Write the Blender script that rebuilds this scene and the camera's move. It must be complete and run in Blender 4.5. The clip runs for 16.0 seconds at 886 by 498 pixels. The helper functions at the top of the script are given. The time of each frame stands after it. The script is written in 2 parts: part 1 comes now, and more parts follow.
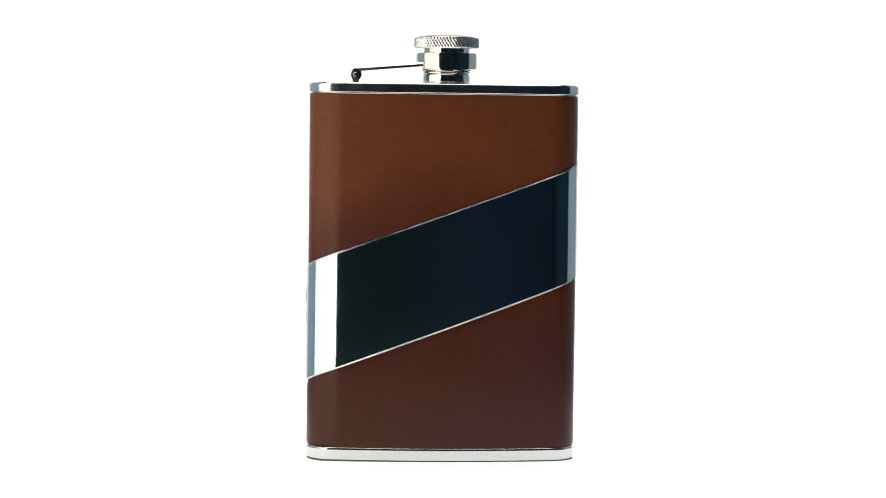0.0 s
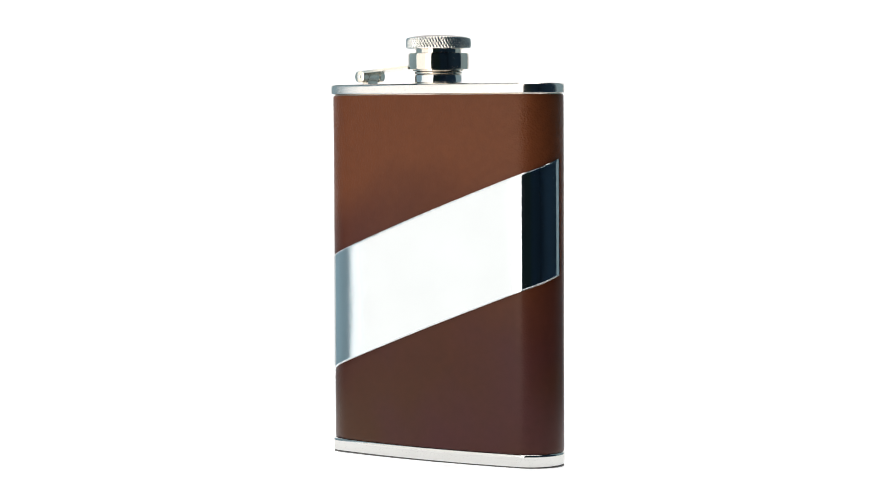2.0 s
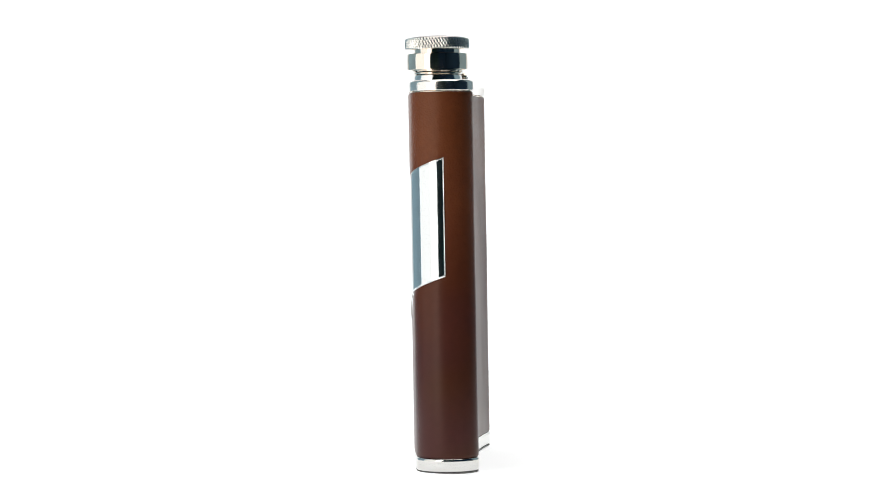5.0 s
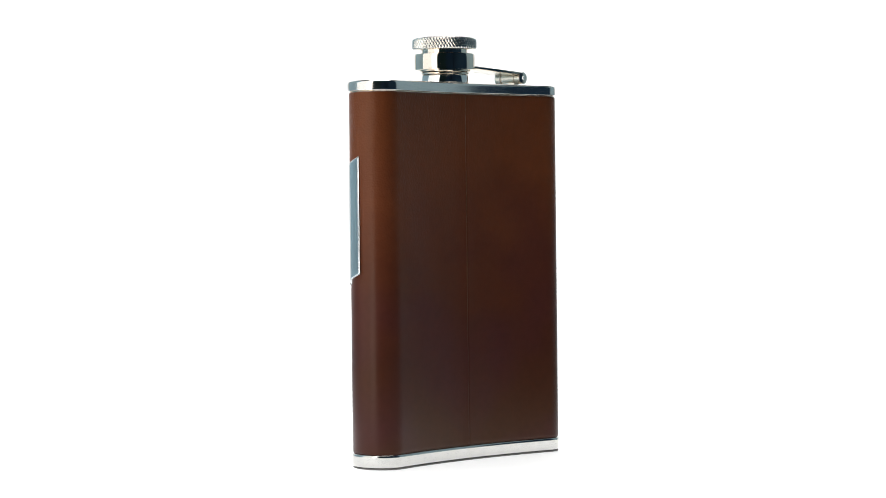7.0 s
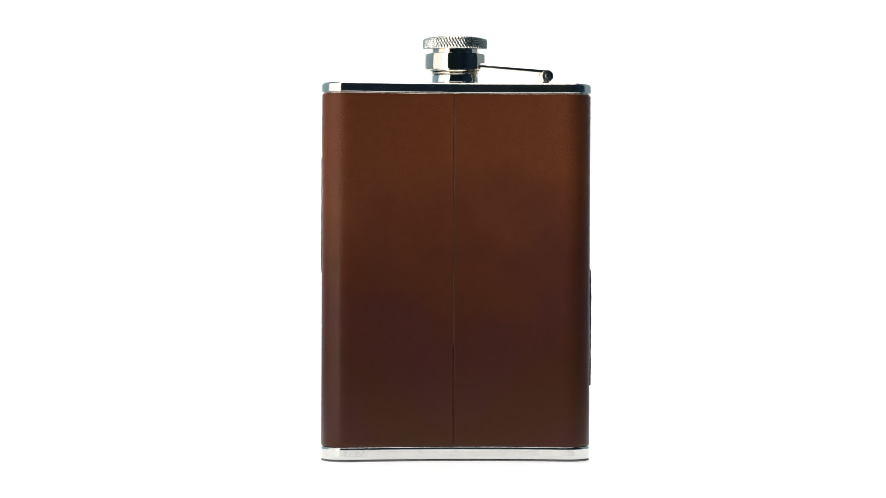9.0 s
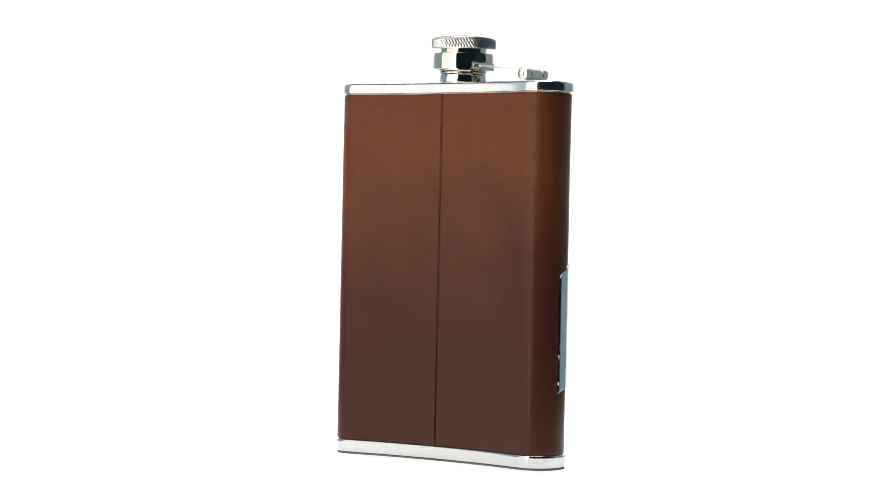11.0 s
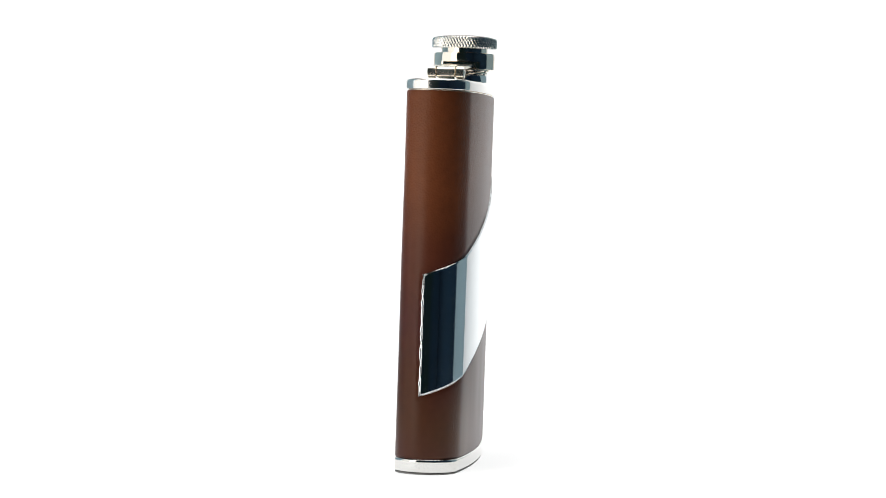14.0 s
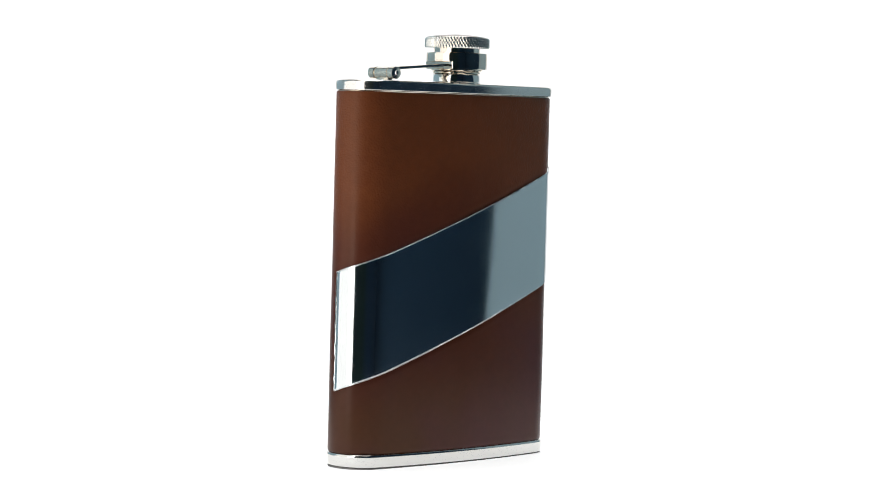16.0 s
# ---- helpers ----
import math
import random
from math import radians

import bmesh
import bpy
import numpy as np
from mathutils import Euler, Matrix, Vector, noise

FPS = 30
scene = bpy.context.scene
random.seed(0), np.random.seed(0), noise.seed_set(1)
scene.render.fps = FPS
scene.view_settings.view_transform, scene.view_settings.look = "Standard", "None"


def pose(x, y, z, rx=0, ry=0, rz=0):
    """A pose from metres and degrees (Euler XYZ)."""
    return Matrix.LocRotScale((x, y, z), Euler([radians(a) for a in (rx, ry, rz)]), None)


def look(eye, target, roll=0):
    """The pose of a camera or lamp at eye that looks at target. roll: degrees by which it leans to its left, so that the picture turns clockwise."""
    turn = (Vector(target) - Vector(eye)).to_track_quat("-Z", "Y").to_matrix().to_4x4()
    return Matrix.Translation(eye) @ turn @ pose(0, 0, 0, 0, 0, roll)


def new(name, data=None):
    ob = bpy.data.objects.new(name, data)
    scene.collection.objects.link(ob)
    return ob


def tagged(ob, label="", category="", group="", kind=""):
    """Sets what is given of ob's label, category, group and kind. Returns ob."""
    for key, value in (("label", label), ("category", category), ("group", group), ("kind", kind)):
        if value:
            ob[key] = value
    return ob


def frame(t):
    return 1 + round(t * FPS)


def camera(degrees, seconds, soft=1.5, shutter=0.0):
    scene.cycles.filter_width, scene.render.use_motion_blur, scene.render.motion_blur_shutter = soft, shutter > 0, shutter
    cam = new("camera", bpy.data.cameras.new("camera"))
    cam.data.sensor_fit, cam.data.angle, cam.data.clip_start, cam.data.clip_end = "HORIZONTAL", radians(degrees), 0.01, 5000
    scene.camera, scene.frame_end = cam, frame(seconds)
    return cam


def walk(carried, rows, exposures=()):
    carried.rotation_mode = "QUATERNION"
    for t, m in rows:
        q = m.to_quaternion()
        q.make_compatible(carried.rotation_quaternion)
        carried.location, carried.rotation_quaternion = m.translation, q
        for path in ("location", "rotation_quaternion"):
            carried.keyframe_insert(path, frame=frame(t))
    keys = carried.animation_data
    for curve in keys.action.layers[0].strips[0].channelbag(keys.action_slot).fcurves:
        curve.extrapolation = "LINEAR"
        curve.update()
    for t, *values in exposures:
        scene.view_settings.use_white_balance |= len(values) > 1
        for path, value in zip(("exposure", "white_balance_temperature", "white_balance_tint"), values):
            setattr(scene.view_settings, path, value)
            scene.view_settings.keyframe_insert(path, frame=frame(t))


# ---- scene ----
MM = 0.001

# ---- camera and its path ----
EYE = Vector((0.0, -0.8956, 0.1034))
AIM = EYE + Vector((-0.002513, 1.0, -math.tan(radians(1.885))))
cam = camera(19.96, 16.0, soft=1.0)
walk(cam, [(0.0, look(EYE, AIM, 0.476)), (16.0, look(EYE, AIM, 0.476))], exposures=[(0.0, 0.0), (16.0, 0.0)])


def flask_turn(t):
    """Degrees by which the slow turntable has turned the flask."""
    ph = t / 18.0 * 2 * math.pi
    return (4.58 - 20.037 * t + 1.433 * math.sin(ph) - 0.137 * math.cos(ph)
            - 0.696 * math.sin(2 * ph) - 0.366 * math.cos(2 * ph))


def flask_pose(t):
    # the flask stands a little off the axis and leans slightly to its front
    return pose(0, 0, 0.0003, 0, 0, flask_turn(t)) @ pose(-2.43 * MM, 6.765 * MM, 0, 1.466, 0.148, 0)


# ---- world and lights ----
world = bpy.data.worlds.new("studio_air")
scene.world = world
world.use_nodes = True
world.node_tree.nodes["Background"].inputs[0].default_value = (0.55, 0.75, 0.9, 1)
world.node_tree.nodes["Background"].inputs[1].default_value = 0.02


def softbox(name, size_x, size_y, radiance, eye, target, color=(1, 1, 1)):
    d = bpy.data.lights.new(name, "AREA")
    d.shape, d.size, d.size_y, d.color = "RECTANGLE", size_x, size_y, color
    d.energy = radiance * math.pi * size_x * size_y
    ob = new(name, d)
    ob.matrix_world = look(eye, target)
    return ob


# two tall softboxes side by side, and a small one overhead
softbox("softbox_front", 0.42, 1.90, 2.3, (-0.620, -0.802, 0.30), (0.441, -0.426, 0.30), (1.0, 0.985, 0.96))
softbox("softbox_side", 0.63, 1.90, 1.15, (-0.795, -0.307, 0.30), (0.266, 0.069, 0.30), (1.0, 0.985, 0.96))
softbox("softbox_overhead", 1.0, 1.0, 2.3, (0.0, 0.05, 1.30), (0.0, 0.05, 0.0), (1.0, 0.99, 0.97))


# ---- materials ----
def material(name):
    m = bpy.data.materials.new(name)
    m.use_nodes = True
    nt = m.node_tree
    return m, nt, nt.nodes["Principled BSDF"]


def node(nt, kind, **values):
    n = nt.nodes.new(kind)
    for key, value in values.items():
        n.inputs[key.replace("_", " ")].default_value = value
    return n


def ramp(nt, source, stops):
    r = nt.nodes.new("ShaderNodeValToRGB")
    while len(r.color_ramp.elements) < len(stops):
        r.color_ramp.elements.new(0.5)
    for e, (at, c) in zip(r.color_ramp.elements, stops):
        e.position, e.color = at, (*c, 1)
    nt.links.new(source, r.inputs[0])
    return r.outputs[0]


def plain(name, color, rough, spread=0.08, scale=6.0):
    m, nt, b = material(name)
    n = node(nt, "ShaderNodeTexNoise", Scale=scale, Detail=6.0)
    c = nt.nodes.new("ShaderNodeTexCoord")
    nt.links.new(c.outputs["Object"], n.inputs["Vector"])
    lo, hi = [x * (1 - spread) for x in color], [min(1, x * (1 + spread)) for x in color]
    nt.links.new(ramp(nt, n.outputs[0], [(0.3, lo), (0.7, hi)]), b.inputs["Base Color"])
    b.inputs["Roughness"].default_value = rough
    return m


def metal(name, color, rough, bump=0.0, streak=(1, 1, 1)):
    m, nt, b = material(name)
    b.inputs["Metallic"].default_value = 1.0
    c = nt.nodes.new("ShaderNodeTexCoord")
    mp = nt.nodes.new("ShaderNodeMapping")
    mp.inputs["Scale"].default_value = streak
    nt.links.new(c.outputs["Object"], mp.inputs["Vector"])
    n = node(nt, "ShaderNodeTexNoise", Scale=260.0, Detail=5.0)
    big = node(nt, "ShaderNodeTexNoise", Scale=45.0, Detail=3.0)
    nt.links.new(mp.outputs[0], n.inputs["Vector"])
    nt.links.new(c.outputs["Object"], big.inputs["Vector"])
    add = nt.nodes.new("ShaderNodeMath")
    add.operation = "ADD"
    nt.links.new(n.outputs[0], add.inputs[0])
    nt.links.new(big.outputs[0], add.inputs[1])
    mr = node(nt, "ShaderNodeMapRange", From_Min=0.6, From_Max=1.4, To_Min=rough * 0.6, To_Max=rough * 1.5)
    nt.links.new(add.outputs[0], mr.inputs[0])
    nt.links.new(mr.outputs[0], b.inputs["Roughness"])
    nt.links.new(ramp(nt, big.outputs[0], [(0.3, [x * 0.96 for x in color]), (0.7, color)]), b.inputs["Base Color"])
    if bump:
        bp = node(nt, "ShaderNodeBump", Strength=bump, Distance=0.0002)
        nt.links.new(add.outputs[0], bp.inputs["Height"])
        nt.links.new(bp.outputs[0], b.inputs["Normal"])
    return m


def leather():
    m, nt, b = material("brown_leather")
    c = nt.nodes.new("ShaderNodeTexCoord").outputs["Object"]
    big = node(nt, "ShaderNodeTexNoise", Scale=14.0, Detail=3.0)
    patch = node(nt, "ShaderNodeTexNoise", Scale=24.0, Detail=2.0)
    fine = node(nt, "ShaderNodeTexNoise", Scale=420.0, Detail=4.0)
    cell = nt.nodes.new("ShaderNodeTexVoronoi")
    cell.inputs["Scale"].default_value = 1700.0
    cell.feature = "SMOOTH_F1"
    warp = node(nt, "ShaderNodeTexNoise", Scale=600.0, Detail=2.0)
    mix = nt.nodes.new("ShaderNodeMixRGB")
    mix.inputs[0].default_value = 0.00028
    mix.blend_type = "ADD"
    nt.links.new(c, warp.inputs["Vector"])
    nt.links.new(c, mix.inputs[1])
    nt.links.new(warp.outputs["Color"], mix.inputs[2])
    nt.links.new(mix.outputs[0], cell.inputs["Vector"])
    for n in (big, fine, patch):
        nt.links.new(c, n.inputs["Vector"])
    # tan brown at top, painted darker lower down to offset the disc's bounced light
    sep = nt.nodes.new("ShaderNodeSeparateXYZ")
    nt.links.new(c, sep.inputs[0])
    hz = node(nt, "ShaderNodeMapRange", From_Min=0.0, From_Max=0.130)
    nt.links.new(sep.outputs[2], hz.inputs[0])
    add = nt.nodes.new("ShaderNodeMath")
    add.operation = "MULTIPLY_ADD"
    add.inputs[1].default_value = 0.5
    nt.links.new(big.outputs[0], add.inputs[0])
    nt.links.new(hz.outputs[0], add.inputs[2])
    height_tone = ramp(nt, add.outputs[0], [(0.25, (0.066, 0.0220, 0.0085)), (0.5, (0.071, 0.0200, 0.0110)), (0.80, (0.112, 0.0310, 0.0145)), (1.0, (0.190, 0.0545, 0.0200))])
    # plum patches painted in for bluish reflections on the lower leather
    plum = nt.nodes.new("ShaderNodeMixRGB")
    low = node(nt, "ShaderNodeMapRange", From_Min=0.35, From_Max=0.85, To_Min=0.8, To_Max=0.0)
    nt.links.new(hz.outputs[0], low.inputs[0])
    sheen_mask = nt.nodes.new("ShaderNodeMath")
    sheen_mask.operation = "MULTIPLY"
    nt.links.new(ramp(nt, patch.outputs[0], [(0.40, (0, 0, 0)), (0.66, (1, 1, 1))]), sheen_mask.inputs[0])
    nt.links.new(low.outputs[0], sheen_mask.inputs[1])
    nt.links.new(sheen_mask.outputs[0], plum.inputs[0])
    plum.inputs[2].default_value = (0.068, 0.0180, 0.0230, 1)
    nt.links.new(height_tone, plum.inputs[1])
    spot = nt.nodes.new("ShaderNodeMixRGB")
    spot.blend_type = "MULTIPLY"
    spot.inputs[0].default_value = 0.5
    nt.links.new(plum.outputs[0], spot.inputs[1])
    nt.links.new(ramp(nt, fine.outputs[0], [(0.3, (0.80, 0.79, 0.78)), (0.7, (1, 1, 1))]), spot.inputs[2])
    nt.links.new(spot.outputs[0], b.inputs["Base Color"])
    mr = node(nt, "ShaderNodeMapRange", From_Min=0.3, From_Max=0.7, To_Min=0.29, To_Max=0.33)
    nt.links.new(patch.outputs[0], mr.inputs[0])
    nt.links.new(mr.outputs[0], b.inputs["Roughness"])
    # the grain is pronounced near the top and pressed nearly smooth lower down
    grain = node(nt, "ShaderNodeMapRange", From_Min=0.72, From_Max=1.15, To_Min=0.02, To_Max=1.0)
    nt.links.new(add.outputs[0], grain.inputs[0])
    # and the wrap's corners keep a ridge of open grain all the way down
    wide = nt.nodes.new("ShaderNodeMath")
    wide.operation = "ABSOLUTE"
    nt.links.new(sep.outputs[0], wide.inputs[0])
    rise = node(nt, "ShaderNodeMapRange", From_Min=0.0380, From_Max=0.0408, To_Min=0.0, To_Max=0.45)
    fall = node(nt, "ShaderNodeMapRange", From_Min=0.0412, From_Max=0.0435, To_Min=0.0, To_Max=0.45)
    nt.links.new(wide.outputs[0], rise.inputs[0])
    nt.links.new(wide.outputs[0], fall.inputs[0])
    away = nt.nodes.new("ShaderNodeMath")
    away.operation = "SUBTRACT"
    nt.links.new(rise.outputs[0], away.inputs[0])
    nt.links.new(fall.outputs[0], away.inputs[1])
    ridge = nt.nodes.new("ShaderNodeMath")
    nt.links.new(away.outputs[0], ridge.inputs[0])
    nt.links.new(grain.outputs[0], ridge.inputs[1])
    press = nt.nodes.new("ShaderNodeMath")
    press.operation = "MULTIPLY"
    nt.links.new(cell.outputs["Distance"], press.inputs[0])
    nt.links.new(ridge.outputs[0], press.inputs[1])
    b1 = node(nt, "ShaderNodeBump", Strength=0.8, Distance=0.00020)
    nt.links.new(press.outputs[0], b1.inputs["Height"])
    b1.invert = True
    nt.links.new(b1.outputs[0], b.inputs["Normal"])
    b.inputs["IOR"].default_value = 1.34
    b.inputs["Specular Tint"].default_value = (1.0, 0.84, 0.70, 1)
    return m


def dark_paint():
    m, nt, b = material("dark_studio_wall")
    c = nt.nodes.new("ShaderNodeTexCoord").outputs["Object"]
    sep = nt.nodes.new("ShaderNodeSeparateXYZ")
    nt.links.new(c, sep.inputs[0])
    n = node(nt, "ShaderNodeTexNoise", Scale=1.5, Detail=5.0)
    nt.links.new(c, n.inputs["Vector"])
    # dark teal on one side of the room, navy on the other
    add = nt.nodes.new("ShaderNodeMath")
    add.operation = "MULTIPLY_ADD"
    add.inputs[1].default_value = 0.9
    nt.links.new(n.outputs[0], add.inputs[0])
    nt.links.new(sep.outputs[0], add.inputs[2])
    nt.links.new(ramp(nt, add.outputs[0], [(0.45, (0.010, 0.040, 0.045)), (1.15, (0.010, 0.040, 0.080))]), b.inputs["Base Color"])
    b.inputs["Roughness"].default_value = 0.9
    return m


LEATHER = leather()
STEEL = metal("polished_steel", (0.87, 0.88, 0.87), 0.09)
BAND = metal("polished_band_steel", (0.86, 0.89, 0.90), 0.085, 0.012, (0.2, 0.2, 7))
NICKEL = metal("nickel_plate", (0.93, 0.86, 0.76), 0.085)
BASE = metal("worn_base_steel", (0.72, 0.715, 0.69), 0.12)
SATIN = metal("worn_nickel", (0.93, 0.88, 0.78), 0.175)
RIMS = metal("brushed_rim_steel", (0.93, 0.90, 0.86), 0.16)
KNURL = metal("knurled_nickel", (0.97, 0.94, 0.88), 0.175)
DOME = metal("satin_cap_nickel", (0.58, 0.54, 0.52), 0.50)
CONTACT_SHADE = plain("contact_shade_dark", (0.16, 0.155, 0.15), 0.6, 0.2, 300.0)
RAW = plain("raw_leather_edge", (0.20, 0.115, 0.06), 0.7, 0.25, 900.0)
DARK = dark_paint()
PALE = plain("pale_blue_board", (0.53, 0.74, 0.84), 0.8, 0.05, 1.2)
GREY = plain("grey_blue_board", (0.32, 0.44, 0.49), 0.8, 0.05, 1.2)


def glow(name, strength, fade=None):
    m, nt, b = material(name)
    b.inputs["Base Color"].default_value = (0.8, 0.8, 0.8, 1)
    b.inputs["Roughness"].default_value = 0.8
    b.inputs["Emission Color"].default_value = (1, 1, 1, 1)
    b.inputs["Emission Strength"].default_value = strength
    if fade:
        # the added glow is full in the middle and set weaker at the far sides
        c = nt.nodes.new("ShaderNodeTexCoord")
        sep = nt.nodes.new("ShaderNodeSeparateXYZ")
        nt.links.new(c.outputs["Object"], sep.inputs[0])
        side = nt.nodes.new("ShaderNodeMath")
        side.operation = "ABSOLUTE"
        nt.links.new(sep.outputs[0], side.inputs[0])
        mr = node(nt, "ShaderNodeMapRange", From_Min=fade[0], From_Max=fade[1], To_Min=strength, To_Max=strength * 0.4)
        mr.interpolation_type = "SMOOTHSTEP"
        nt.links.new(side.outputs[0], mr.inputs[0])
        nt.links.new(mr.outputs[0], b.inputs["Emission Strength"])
    return m


# glow added to the backdrop; its fade shapes what the steel reflects
GLOW = glow("glowing_white_panel", 0.94, (0.38, 0.78))
# glow added to the disc so that the flask's shadow washes out
DISC_GLOW = glow("white_disc_added_glow", 0.66)


# ---- building helpers ----
def part(name, bm, mat, parent, label="", smooth=True, sharp=40):
    me = bpy.data.meshes.new(name)
    bmesh.ops.recalc_face_normals(bm, faces=bm.faces)
    bm.to_mesh(me)
    bm.free()
    me.materials.append(mat)
    if smooth:
        me.shade_smooth()
        me.set_sharp_from_angle(angle=radians(sharp))
    ob = new(name, me)
    ob.parent = parent
    return tagged(ob, label)


def box_bm(lo, hi, bevel=0.0):
    bm = bmesh.new()
    bmesh.ops.create_cube(bm, size=1.0)
    lo, hi = Vector(lo), Vector(hi)
    for v in bm.verts:
        v.co = Vector((lo[i] + (hi[i] - lo[i]) * (v.co[i] + 0.5) for i in range(3)))
    if bevel:
        bmesh.ops.bevel(bm, geom=bm.edges[:], offset=bevel, segments=3, affect="EDGES", profile=0.6)
    return bm


def lathe_bm(profile, n=96, center=(0, 0, 0), bm=None):
    """Rings of (radius, height) turned about the upright axis, closed at both ends."""
    bm = bm or bmesh.new()
    rings = []
    for r, z in profile:
        rings.append([bm.verts.new((center[0] + r * math.cos(2 * math.pi * i / n), center[1] + r * math.sin(2 * math.pi * i / n), center[2] + z)) for i in range(n)])
    for a, b in zip(rings, rings[1:]):
        for i in range(n):
            bm.faces.new((a[i], a[(i + 1) % n], b[(i + 1) % n], b[i]))
    bm.faces.new(rings[0][::-1])
    bm.faces.new(rings[-1])
    return bm


def tube_bm(points, r, n=8, closed=False, bm=None):
    bm = bm or bmesh.new()
    pts = [Vector(p) for p in points]
    radii = r if isinstance(r, list) else [r] * len(pts)
    rings = []
    for i, p in enumerate(pts):
        a = pts[i - 1] if (i or closed) else p
        b = pts[(i + 1) % len(pts)] if (i + 1 < len(pts) or closed) else p
        t = (b - a).normalized()
        u = t.orthogonal().normalized() if not rings else (uo - t * uo.dot(t)).normalized()
        uo = u
        w = t.cross(u)
        rings.append([bm.verts.new(p + radii[i] * (u * math.cos(2 * math.pi * k / n) + w * math.sin(2 * math.pi * k / n))) for k in range(n)])
    pairs = list(zip(rings, rings[1:])) + ([(rings[-1], rings[0])] if closed else [])
    for a, b in pairs:
        for k in range(n):
            bm.faces.new((a[k], a[(k + 1) % n], b[(k + 1) % n], b[k]))
    if not closed:
        bm.faces.new(rings[0][::-1])
        bm.faces.new(rings[-1])
    return bm


# ---- the flask's cross-section: a bent kidney shape, front convex, back hollow ----
HALF = 48.65
A = (45.6, -13.7)      # front corner
B = (HALF, -0.2)       # end
C = (42.1, 6.8)        # back corner
SAG_FRONT, SAG_BACK = 4.1, 4.3


def corner(c, pa, pb, da, db, k=0.58, m=10):
    c, pa, pb = Vector(c), Vector(pa), Vector(pb)
    p0, p1 = c + (pa - c).normalized() * da, c + (pb - c).normalized() * db
    a, b = p0 + (c - p0) * k, p1 + (c - p1) * k
    out = []
    for i in range(m):
        t = i / (m - 1)
        out.append(p0 * (1 - t) ** 3 + a * 3 * t * (1 - t) ** 2 + b * 3 * t * t * (1 - t) + p1 * t ** 3)
    return out


def kidney(round_left, round_right):
    """The outline; round_left, round_right: how far the front corners' rounding reaches along the front."""
    front = lambda x: A[1] - SAG_FRONT * (1 - (x / A[0]) ** 2)
    back = lambda x: C[1] - SAG_BACK * (1 - (x / C[0]) ** 2)
    xb = C[0] - 3.0
    kb = Vector((xb, back(xb)))
    va, vb, vc = Vector(A), Vector(B), Vector(C)
    lb, lc = (vb - va).length, (vc - vb).length

    def side(reach):
        fa = Vector((A[0] - reach, front(A[0] - reach)))
        return (corner(A, fa, B, (fa - va).length, lb * 0.55, 0.56, 16) + corner(B, A, C, lb * 0.42, lc * 0.5)
                + corner(C, B, kb, lc * 0.42, (kb - vc).length))

    right = side(round_right)
    left = [Vector((-p.x, p.y)) for p in side(round_left)][::-1]
    fr = [Vector((x, front(x))) for x in np.linspace(round_left - A[0], A[0] - round_right, 40)]
    bk = [Vector((x, back(x))) for x in np.linspace(xb, -xb, 40)]
    loop = []
    for p in fr + right + bk + left:
        if not loop or (p - loop[-1]).length > 0.02:
            loop.append(p)
    return loop


class Section:
    """The kidney outline by its length s (mm), 0 in the middle of the front, growing to the right-hand end."""
    def __init__(self, round_left, round_right):
        pts = np.array([(p.x, p.y) for p in kidney(round_left, round_right)])
        i0 = int(np.argmin(np.abs(pts[:40, 0])))
        pts = np.roll(pts, -i0, axis=0)
        pts = np.vstack([pts, pts[:1]])
        d = np.r_[0, np.cumsum(np.hypot(*np.diff(pts, axis=0).T))]
        self.length = d[-1]
        # an even, gently smoothed resampling keeps reflections clean
        pts[:, 0] -= 0.12
        n = 1200
        s = np.arange(n) * self.length / n
        xy = np.c_[np.interp(s, d, pts[:, 0]), np.interp(s, d, pts[:, 1])]
        k = np.hanning(25)
        k /= k.sum()
        for _ in range(2):
            pad = np.vstack([xy[-12:], xy, xy[:12]])
            xy = np.c_[np.convolve(pad[:, 0], k, "valid"), np.convolve(pad[:, 1], k, "valid")]
        self.n, self.xy = n, xy
        t = np.roll(xy, -1, 0) - np.roll(xy, 1, 0)
        t /= np.linalg.norm(t, axis=1)[:, None]
        self.nrm = np.c_[t[:, 1], -t[:, 0]]

    def at(self, s, out=0.0):
        f = (s / self.length % 1.0) * self.n
        i = int(f) % self.n
        j, w = (i + 1) % self.n, f - int(f)
        p = self.xy[i] * (1 - w) + self.xy[j] * w
        m = self.nrm[i] * (1 - w) + self.nrm[j] * w
        return p + m / np.hypot(*m) * out


SEC = Section(9.5, 7.0)     # leather and band
RIM = Section(5.0, 6.0)     # top and base rims


def ring_bm(levels, sec=RIM, n=360, cap_low=True, cap_high=True):
    """A solid on the kidney outline: levels of (offset, height) in mm."""
    bm = bmesh.new()
    rings = []
    # extra levels beside the ends of long straight runs keep their reflections flat
    full = [levels[0]]
    for (o0, z0), (o1, z1) in zip(levels, levels[1:]):
        if z1 - z0 > 0.8:
            for f in (0.1 / (z1 - z0), 0.25 / (z1 - z0), 1 - 0.25 / (z1 - z0), 1 - 0.1 / (z1 - z0)):
                full.append((o0 + (o1 - o0) * f, z0 + (z1 - z0) * f))
        full.append((o1, z1))
    for out, z in full:
        rings.append([bm.verts.new((*(sec.at(sec.length * i / n, out) * MM), z * MM)) for i in range(n)])
    for a, b in zip(rings, rings[1:]):
        for i in range(n):
            bm.faces.new((a[i], a[(i + 1) % n], b[(i + 1) % n], b[i]))
    if cap_low:
        bm.faces.new(rings[0][::-1])
    if cap_high:
        bm.faces.new(rings[-1])
    return bm


# ---- studio ----
FLOOR, TOP = -0.75, -0.0009


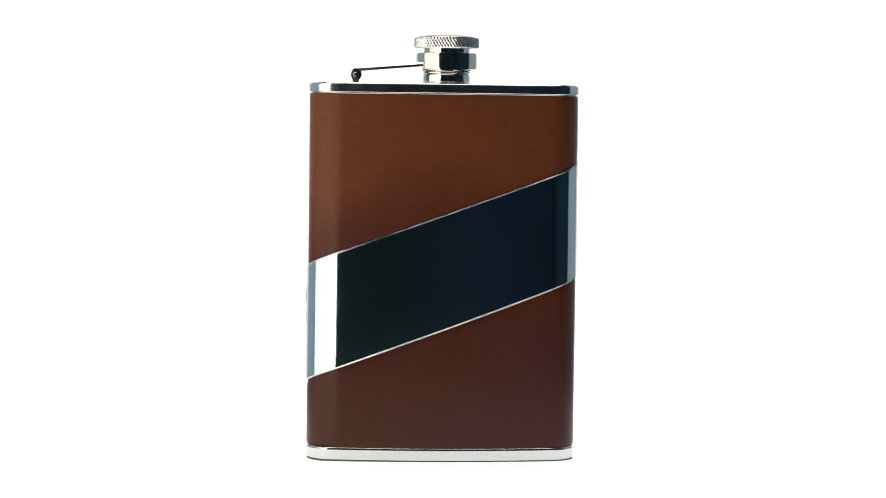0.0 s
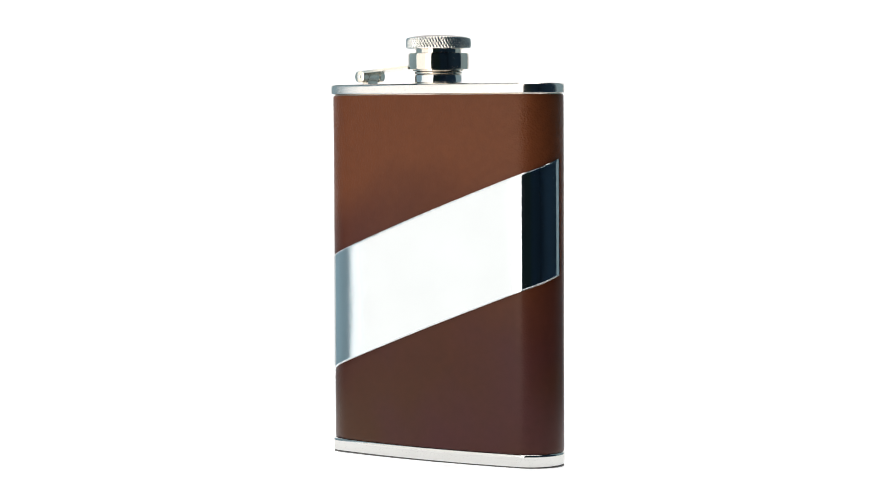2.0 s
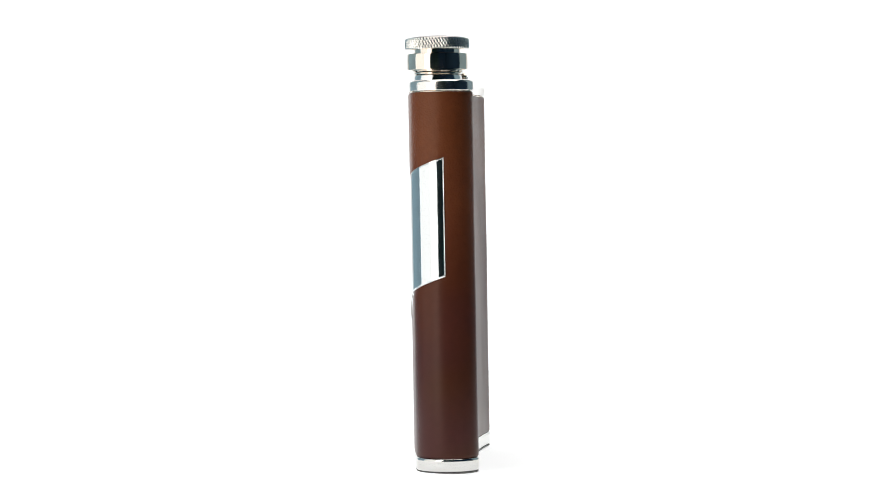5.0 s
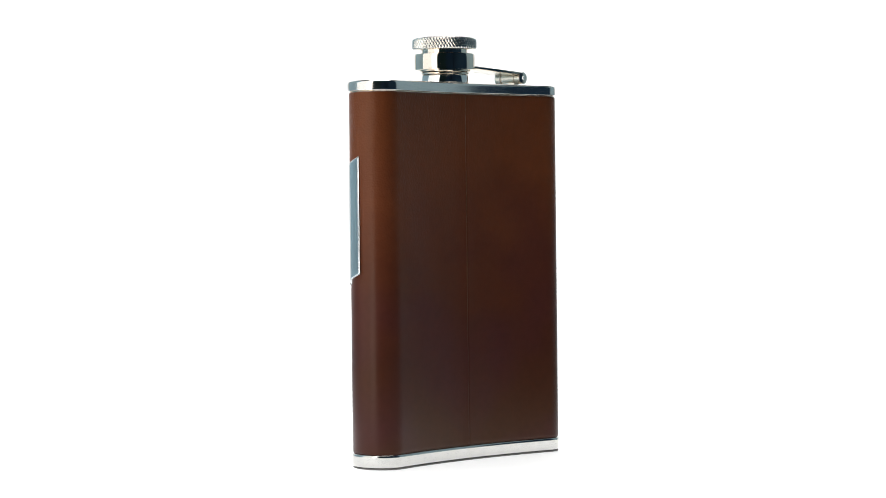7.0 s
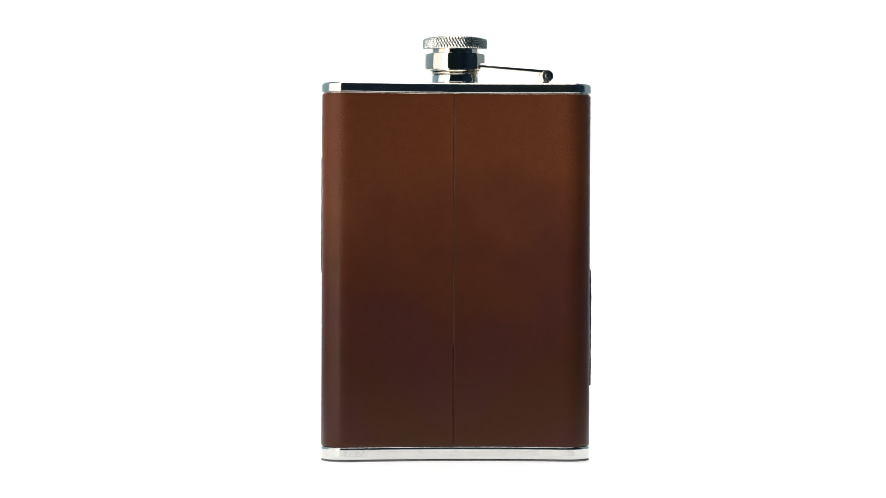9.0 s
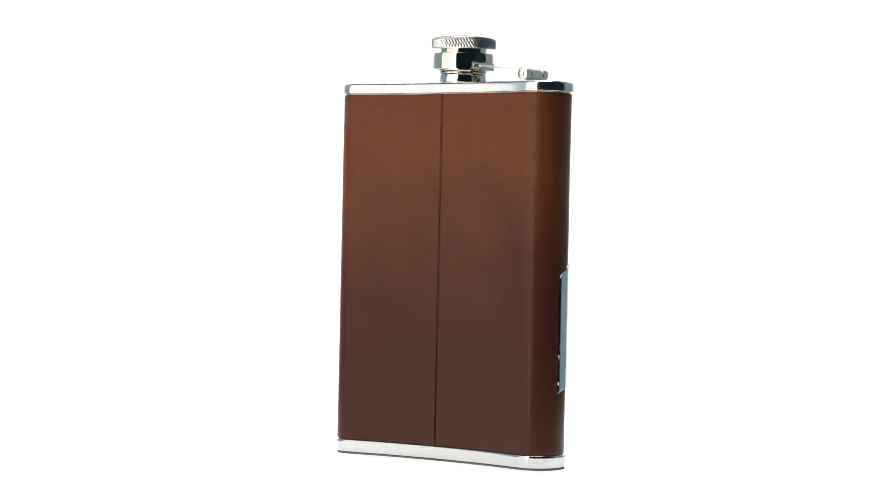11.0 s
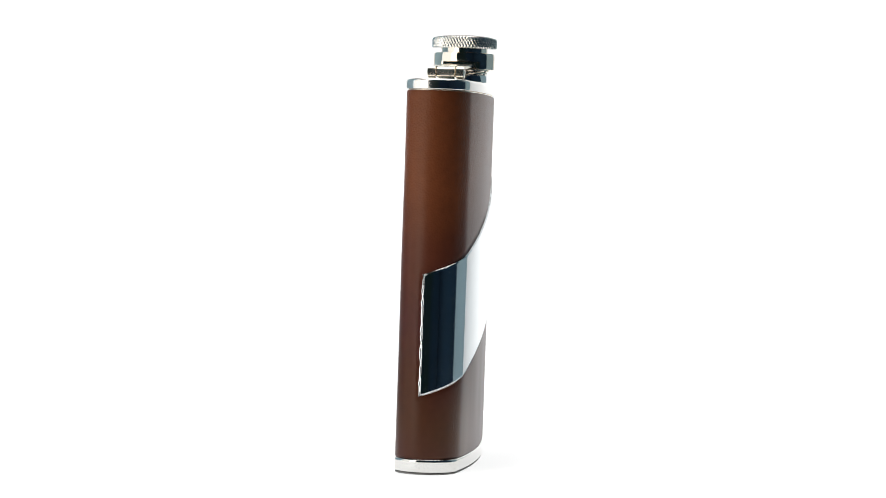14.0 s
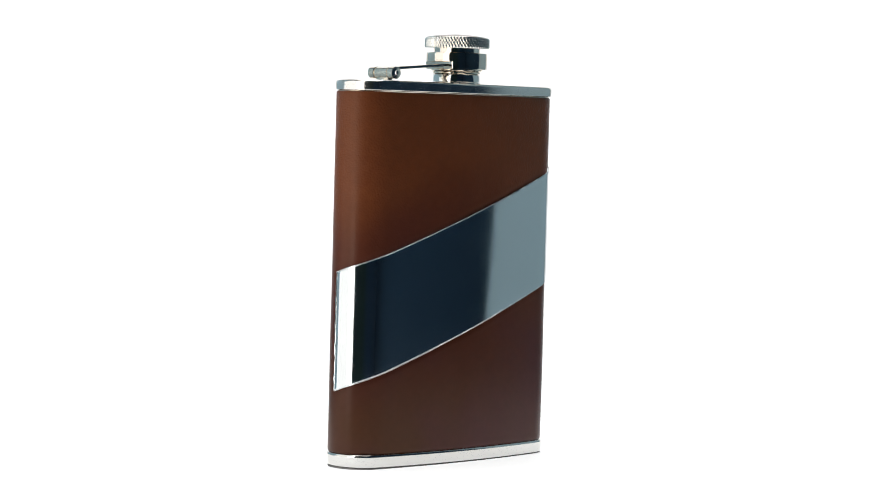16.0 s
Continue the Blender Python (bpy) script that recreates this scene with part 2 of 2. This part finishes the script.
def wall(name, lo, hi, mat, label, category="wall"):
    ob = part(name, box_bm(lo, hi), mat, None, label, smooth=False)
    return tagged(ob, category=category, kind="structure")


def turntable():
    """A white disc that turns with the flask, on a fixed column; its glow is added."""
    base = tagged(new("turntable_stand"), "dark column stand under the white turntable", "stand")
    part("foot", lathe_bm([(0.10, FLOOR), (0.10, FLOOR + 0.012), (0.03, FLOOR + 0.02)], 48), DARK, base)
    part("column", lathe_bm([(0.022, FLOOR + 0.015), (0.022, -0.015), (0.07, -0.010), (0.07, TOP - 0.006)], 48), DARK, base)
    disc = tagged(new("turntable"), "round white turntable disc carrying the flask, with added glow", "turntable")
    part("disc", lathe_bm([(0.150, TOP - 0.006), (0.1778, TOP - 0.0008), (0.178, TOP - 0.0004), (0.1777, TOP)], 160), DISC_GLOW, disc, "white disc with added glow")
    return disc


def studio():
    wall("floor", (-1.6, -2.5, FLOOR - 0.05), (1.6, 1.4, FLOOR), DARK, "dark studio floor", "floor")
    wall("wall_north", (-1.6, 1.30, FLOOR), (1.6, 1.40, 2.3), DARK, "dark painted studio wall behind the backdrop panel")
    wall("wall_south", (-1.6, -2.5, FLOOR), (1.6, -2.4, 2.3), DARK, "dark painted studio wall behind the camera")
    wall("wall_east", (1.5, -2.4, FLOOR), (1.6, 1.3, 2.3), DARK, "dark painted studio side wall")
    wall("wall_west", (-1.6, -2.4, FLOOR), (-1.5, 1.3, 2.3), DARK, "dark painted studio side wall")
    wall("ceiling", (-1.6, -2.5, 2.3), (1.6, 1.4, 2.4), DARK, "dark studio ceiling", "ceiling")
    wall("backdrop", (-1.04, 1.2, FLOOR), (1.04, 1.22, 1.6), GLOW, "white backdrop panel with added glow, weaker at its sides", "backdrop")
    for name, x in (("wall_panel_east", 1.05), ("wall_panel_west", -1.05)):
        wall(name, (x - 0.01, 0.045 if x > 0 else -0.05, FLOOR), (x + 0.01, 1.2, 1.4), GREY if x > 0 else PALE, "matt blue-grey side board of the studio")


# ---- the flask ----
Z_RIM0, Z_RIM1 = 129.0, 132.7
Z_BASE, Z_FOOT = 4.15, -0.66
BAND_L, BAND_R = -55.5, 54.0     # ends of the band along the outline


def band_top(s):
    return 86.57 + 0.3635 * s


def band_low(s):
    return 46.18 + 0.3708 * s


NECK = (0.2, -8.1)


def band_gap(s, z):
    """Distance in mm outside the band's outline (negative inside)."""
    s = (s + SEC.length / 2) % SEC.length - SEC.length / 2
    dz = max(z - band_top(s), band_low(s) - z) * 0.94
    ds = max(s - BAND_R, BAND_L - s)
    if dz > 0 and ds > 0:
        return math.hypot(dz, ds)
    return max(dz, ds)


def leather_wrap(flask):
    half = SEC.length / 2
    seam = half - 1.4
    cols = list(np.linspace(seam - SEC.length + 1.0, seam - 1.0, 380))
    cols = [seam - SEC.length + 0.0, seam - SEC.length + 0.2, seam - SEC.length + 0.42, seam - SEC.length + 0.7] + cols + [seam - 0.55, seam - 0.3, seam - 0.16]
    rows = [Z_BASE + 0.0, Z_BASE + 0.15, Z_BASE + 0.45] + list(np.linspace(Z_BASE + 1.0, Z_RIM0 - 1.4, 170)) + [Z_RIM0 - 0.75, Z_RIM0 - 0.5, Z_RIM0 - 0.4]
    drop_z = {0: -0.55, 1: -0.18, 2: -0.03, len(rows) - 1: -0.6, len(rows) - 2: -0.2, len(rows) - 3: -0.04}
    # one end of the wrap overlaps the other: a low step, its cut edge to one side only
    drop_s = {0: -0.22, 1: -0.10, 2: -0.03, len(cols) - 1: -0.10}
    bm = bmesh.new()
    grid = []
    for j, z in enumerate(rows):
        line = []
        for i, s in enumerate(cols):
            out = drop_z.get(j, 0) + drop_s.get(i, 0) + 0.30 * math.exp((s - seam) / 3.0)
            wob = noise.noise((s * 0.10, z * 0.035, 3.1)) * 0.10
            g = band_gap(s, z)
            if g < 2.2:
                out -= 0.28 * (1 - max(g, 0) / 2.2) ** 2 + (0.25 if g < -0.6 else 0)
            s2 = s + (noise.noise((z * 0.12, 7.7, 0)) * 0.14 if i < 4 or i > len(cols) - 4 else 0)
            line.append(bm.verts.new((*(SEC.at(s2, out + 0.2 + wob) * MM), z * MM)))
        grid.append(line)
    n = len(cols)
    for a, b in zip(grid, grid[1:]):
        for i in range(n):
            bm.faces.new((a[i], a[(i + 1) % n], b[(i + 1) % n], b[i]))
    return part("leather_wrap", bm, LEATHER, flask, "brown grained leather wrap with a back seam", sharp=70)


def seam_edge(flask):
    """The raw tan edge of the leather, showing here and there in the seam."""
    s0 = SEC.length / 2 - 1.4
    pts = []
    for z in np.linspace(Z_RIM0 - 1.0, 40.0, 220):
        out = 0.26 + 0.12 * noise.noise((z * 0.55, 0.4, 9.0)) - 0.10 * max(0.0, (75 - z) / 35)
        pts.append((*(SEC.at(s0 + 0.02 + 0.14 * noise.noise((z * 0.12, 7.7, 0)), out) * MM), z * MM))
    part("seam_edge", tube_bm(pts, 0.08 * MM, 6), RAW, flask, "raw tan cut edge of the leather")


def band_wave(s, z):
    """The rolled sheet is not quite true: it bows a little more towards its lower edge."""
    v = (z - (band_low(s) + band_top(s)) / 2) / 20.0
    return 0.05 * noise.noise((s * 0.045, z * 0.03, 2.2)) - 0.055 * v * math.cos(2 * math.pi * s / 58) + 0.2 * (max(0.0, 1 - (s / 52) ** 2) - 0.6)


def steel_band(flask):
    ss = [BAND_L, BAND_L + 0.04, BAND_L + 0.18] + [BAND_L + 0.3, BAND_L + 0.36] + list(np.linspace(BAND_L + 0.5, BAND_R - 0.5, 240)) + [BAND_R - 0.36, BAND_R - 0.3] + [BAND_R - 0.18, BAND_R - 0.04, BAND_R]
    end = {0: -0.75, 1: -0.3, 2: -0.06}
    vs = [0.0, 0.04, 0.15, 0.3, 0.36, 0.5]
    dip = (-0.75, -0.3, -0.06, 0, 0, 0)
    bm = bmesh.new()
    grid = []
    for i, s in enumerate(ss):
        lo, hi = band_low(s), band_top(s)
        zs = [(lo + v, dip[k]) for k, v in enumerate(vs)]
        zs += [(lo + (hi - lo) * k / 16, 0) for k in range(1, 16)]
        zs += [(hi - v, dip[k]) for k, v in list(enumerate(vs))[::-1]]
        e = end.get(min(i, len(ss) - 1 - i), 0)
        grid.append([bm.verts.new((*(SEC.at(s, 0.72 + d + e + band_wave(s, z)) * MM), z * MM)) for z, d in zs])
    for a, b in zip(grid, grid[1:]):
        for k in range(len(a) - 1):
            bm.faces.new((a[k], a[k + 1], b[k + 1], b[k]))
    band = part("steel_band", bm, BAND, flask, "mirror-polished slanting steel band", sharp=60)
    # bright rolled edge round the band
    loop = [(s, band_top(s) + 0.1) for s in np.linspace(BAND_L - 0.1, BAND_R + 0.1, 160)]
    loop += [(BAND_R + 0.1, z) for z in np.linspace(band_top(BAND_R), band_low(BAND_R), 40)[1:-1]]
    loop += [(s, band_low(s) - 0.1) for s in np.linspace(BAND_R + 0.1, BAND_L - 0.1, 160)]
    loop += [(BAND_L - 0.1, z) for z in np.linspace(band_low(BAND_L), band_top(BAND_L), 40)[1:-1]]
    pts, thick = [], []
    for s, z in loop:
        cut = s < BAND_L      # this cut end is ragged and thicker
        w = noise.noise((s * 0.5, z * 0.5, 1.3)) * 0.09
        slip = noise.noise((z * 0.45, 5.1, s * 0.2)) * 0.45 if cut else 0
        pts.append((*(SEC.at(s + slip, 0.44 + w) * MM), z * MM))
        thick.append((0.26 + 0.20 * noise.noise((z * 0.7, 2.6, 0)) if cut else 0.15) * MM)
    part("rolled_edge", tube_bm(pts, thick, 8, True), STEEL, band, "thin bright rolled steel edge")
    return band


def knurled_cap(flask, x, y, z0):
    """Screw cap: stem, diamond-knurled grip and a low dome."""
    c = (x * MM, y * MM, z0 * MM)
    stem = lathe_bm([(8.3 * MM, -0.2 * MM), (8.3 * MM, 1.6 * MM)], 96, c)
    cap = part("screw_cap", stem, NICKEL, flask, "bright nickel screw cap with knurled edge")
    n, m, teeth, h, r = 832, 32, 64, 4.0, 11.5
    zb = 1.5
    bm = bmesh.new()
    tri = lambda a: abs((a % 1.0) * 2 - 1)
    rings = []
    for j in range(m + 1):
        v = j / m
        line = []
        low, high = max(0.0, 1 - v / 0.22), max(0.0, 1 - (1 - v) / 0.26)
        flat = min(1.0, v / 0.12, (1 - v) / 0.16)
        for i in range(n):
            a = i / n
            u = teeth * a
            k = h * v / 1.75
            hgt = max(tri(u + k), 0.86 * tri(u - k)) ** 1.4
            out = r - 0.34 * (1 - hgt) * flat - 0.45 * low ** 2 - 0.55 * high ** 2
            line.append(bm.verts.new(((x + out * math.cos(2 * math.pi * a)) * MM, (y + out * math.sin(2 * math.pi * a)) * MM, (z0 + zb + h * v) * MM)))
        rings.append(line)
    for a, b in zip(rings, rings[1:]):
        for i in range(n):
            bm.faces.new((a[i], a[(i + 1) % n], b[(i + 1) % n], b[i]))
    bm.faces.new(rings[0][::-1])
    part("knurled_grip", bm, KNURL, cap, "diamond-knurled nickel grip ring", sharp=60)
    prof = [((r - 0.60) * MM, (zb + h - 0.4) * MM), ((r - 0.58) * MM, (zb + h - 0.02) * MM)]
    for k in range(18):
        q = 1 - k / 17.3
        prof.append(((r - 0.62) * q * MM, (zb + h + 1.0 * (1 - q ** 2.2)) * MM))
    part("domed_top", lathe_bm(prof, 96, c), DOME, cap, "smooth low domed cap top")
    return cap


def neck_parts(flask):
    x, y = NECK
    c = (x * MM, y * MM, 0)
    z = Z_RIM1
    prof = [(8.9, z - 0.3), (8.9, z + 0.1), (8.5, z + 0.4), (8.5, z + 2.6), (8.2, z + 3.0), (7.4, z + 3.1), (7.4, z + 4.2)]
    part("neck", lathe_bm([(r * MM, h * MM) for r, h in prof], 96, c), STEEL, flask, "short polished steel neck")
    for k, (h, r) in enumerate(((3.6, 8.7), (4.6, 9.2))):
        prof = [(r - 1.2, z + h - 0.5), (r - 0.2, z + h - 0.42), (r, z + h - 0.2), (r, z + h + 0.1), (r - 0.2, z + h + 0.35), (r - 1.2, z + h + 0.5)]
        part("neck_ring", lathe_bm([(q * MM, w * MM) for q, w in prof], 96, c), NICKEL, flask)
    z0, zm, z1, r = z + 4.75, z + 7.2, z + 10.6, 10.95
    prof = [(8.0, zm), (r - 0.3, zm), (r - 0.08, zm + 0.12), (r, zm + 0.35), (r, z1 - 0.45), (r - 0.12, z1 - 0.14), (r - 0.4, z1), (8.0, z1)]
    collar = part("collar", lathe_bm([(q * MM, w * MM) for q, w in prof], 96, c), NICKEL, flask, "plain cylindrical nickel collar that holds the cap arm")
    prof = [(8.0, z0), (r - 0.35, z0), (r - 0.1, z0 + 0.12), (r - 0.01, z0 + 0.4), (r - 0.01, zm + 0.3), (8.0, zm + 0.3)]
    low = lathe_bm([(q * MM, w * MM) for q, w in prof], 144, c)
    for v in low.verts:
        v.co.x = max(v.co.x, (x - 8.6) * MM)
    part("collar_skirt", low, NICKEL, collar, "lower collar half, cut flat beside the arm")
    knurled_cap(flask, x, y, z1)


def prism_bm(outline, lo, hi, axis="y", bevel=0.15):
    """An outline in x, z (mm) drawn out along y from lo to hi."""
    bm = bmesh.new()
    a = [bm.verts.new((p[0] * MM, lo * MM, p[1] * MM)) for p in outline]
    b = [bm.verts.new((p[0] * MM, hi * MM, p[1] * MM)) for p in outline]
    n = len(a)
    for i in range(n):
        bm.faces.new((a[i], a[(i + 1) % n], b[(i + 1) % n], b[i]))
    bm.faces.new(a[::-1])
    bm.faces.new(b)
    if bevel:
        bmesh.ops.bevel(bm, geom=bm.edges[:], offset=bevel * MM, segments=2, affect="EDGES", profile=0.6)
    return bm


def barrel_bm(x, z, r, y0, y1):
    bm = lathe_bm([(r * 0.8 * MM, y0 * MM), (r * MM, (y0 + 0.25) * MM), (r * MM, (y1 - 0.25) * MM), (r * 0.8 * MM, y1 * MM)], 32)
    for v in bm.verts:
        v.co = Vector((x * MM + v.co.x, v.co.z, z * MM + v.co.y))
    return bm


def hinge(flask):
    hx, hz = -32.0, 135.3
    y0, y1 = -12.2, 0.6
    ym = (y0 + y1) / 2
    br = part("hinge_bracket", prism_bm([(hx - 1.0, Z_RIM1 - 0.1), (hx + 1.3, Z_RIM1 - 0.1), (hx + 1.1, hz), (hx - 0.9, hz)], ym - 2.9, ym + 2.9), SATIN, flask, "small nickel hinge bracket on the top plate")
    part("knuckle", barrel_bm(hx, hz, 2.0, ym - 3.2, ym + 3.2), SATIN, br)
    a0, a1 = Vector((hx - 0.2, hz + 1.55)), Vector((NECK[0] - 8.5, Z_RIM1 + 6.15))
    d = (a1 - a0).normalized()
    nr = Vector((-d.y, d.x)) * 0.55
    strap = prism_bm([a0 - nr, a1 - nr * 0.8, a1 + nr * 0.8, a0 + nr], y0 + 0.4, y1 - 0.4, bevel=0.3)
    # the strap narrows a little towards the collar
    for v in strap.verts:
        f = min(1.0, max(0.0, (v.co.x / MM - a0.x) / (a1.x - a0.x)))
        v.co.y = ym * MM + (v.co.y - ym * MM) * (1 - 0.14 * f) + (NECK[1] - ym) * MM * f
    arm = part("hinge_arm", strap, SATIN, flask, "thin flat nickel arm from hinge to collar")
    for lo, hi in ((y0, ym - 3.35), (ym + 3.35, y1)):
        part("knuckle", barrel_bm(hx, hz, 2.15, lo, hi), SATIN, arm)
        part("pin_head", barrel_bm(hx, hz, 0.8, lo - 0.25 if lo < ym - 4 else hi - 0.3, lo + 0.3 if lo < ym - 4 else hi + 0.25), STEEL, arm)


def hip_flask():
    flask = tagged(new("hip_flask"), "brown leather-wrapped steel hip flask with slanting polished band", "flask")
    part("body", ring_bm([(-0.55, 3.0), (-0.55, 130.0)], SEC), STEEL, flask, "polished steel flask body")
    leather_wrap(flask)
    seam_edge(flask)
    steel_band(flask)
    b = Z_BASE
    part("base", ring_bm([(-2.2, Z_FOOT), (-0.6, Z_FOOT), (-0.1, Z_FOOT + 0.2), (0.25, Z_FOOT + 0.7), (0.4, Z_FOOT + 1.5), (0.4, b - 0.9), (0.3, b - 0.4), (0.05, b - 0.12), (-0.6, b)]), BASE, flask, "polished steel base rim")
    # dark strip in place of the contact shadow that the disc's glow removes
    part("contact_strip", ring_bm([(-2.0, -1.05), (0.05, -1.05), (0.05, Z_FOOT + 0.12), (-2.0, Z_FOOT + 0.12)], n=240), CONTACT_SHADE, flask, "dark strip standing in for the contact shadow under the base")
    t0, t1 = Z_RIM0, Z_RIM1
    part("bead", ring_bm([(-0.6, t0 - 0.6), (-0.2, t0 - 0.5), (-0.1, t0 - 0.3), (-0.25, t0 - 0.1), (-0.6, t0)], SEC), NICKEL, flask, "fine steel bead above the leather")
    part("top_plate", ring_bm([(-0.6, t0 - 0.02), (0.4, t0), (0.55, t0 + 0.12), (0.6, t0 + 0.3), (0.6, t1 - 1.25)] + [(0.6 - 1.15 * (1 - math.cos(radians(a))), t1 - 1.25 + 1.15 * math.sin(radians(a))) for a in range(10, 90, 10)] + [(-0.6, t1 - 0.09), (-3.0, t1)]), RIMS, flask, "polished steel top plate with rounded rim")
    neck_parts(flask)
    hinge(flask)
    return flask


studio()
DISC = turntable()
FLASK = hip_flask()


def motions():
    walk(FLASK, [(t * 0.5, flask_pose(t * 0.5)) for t in range(33)])
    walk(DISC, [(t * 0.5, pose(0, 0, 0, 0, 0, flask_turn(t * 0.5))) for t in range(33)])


motions()
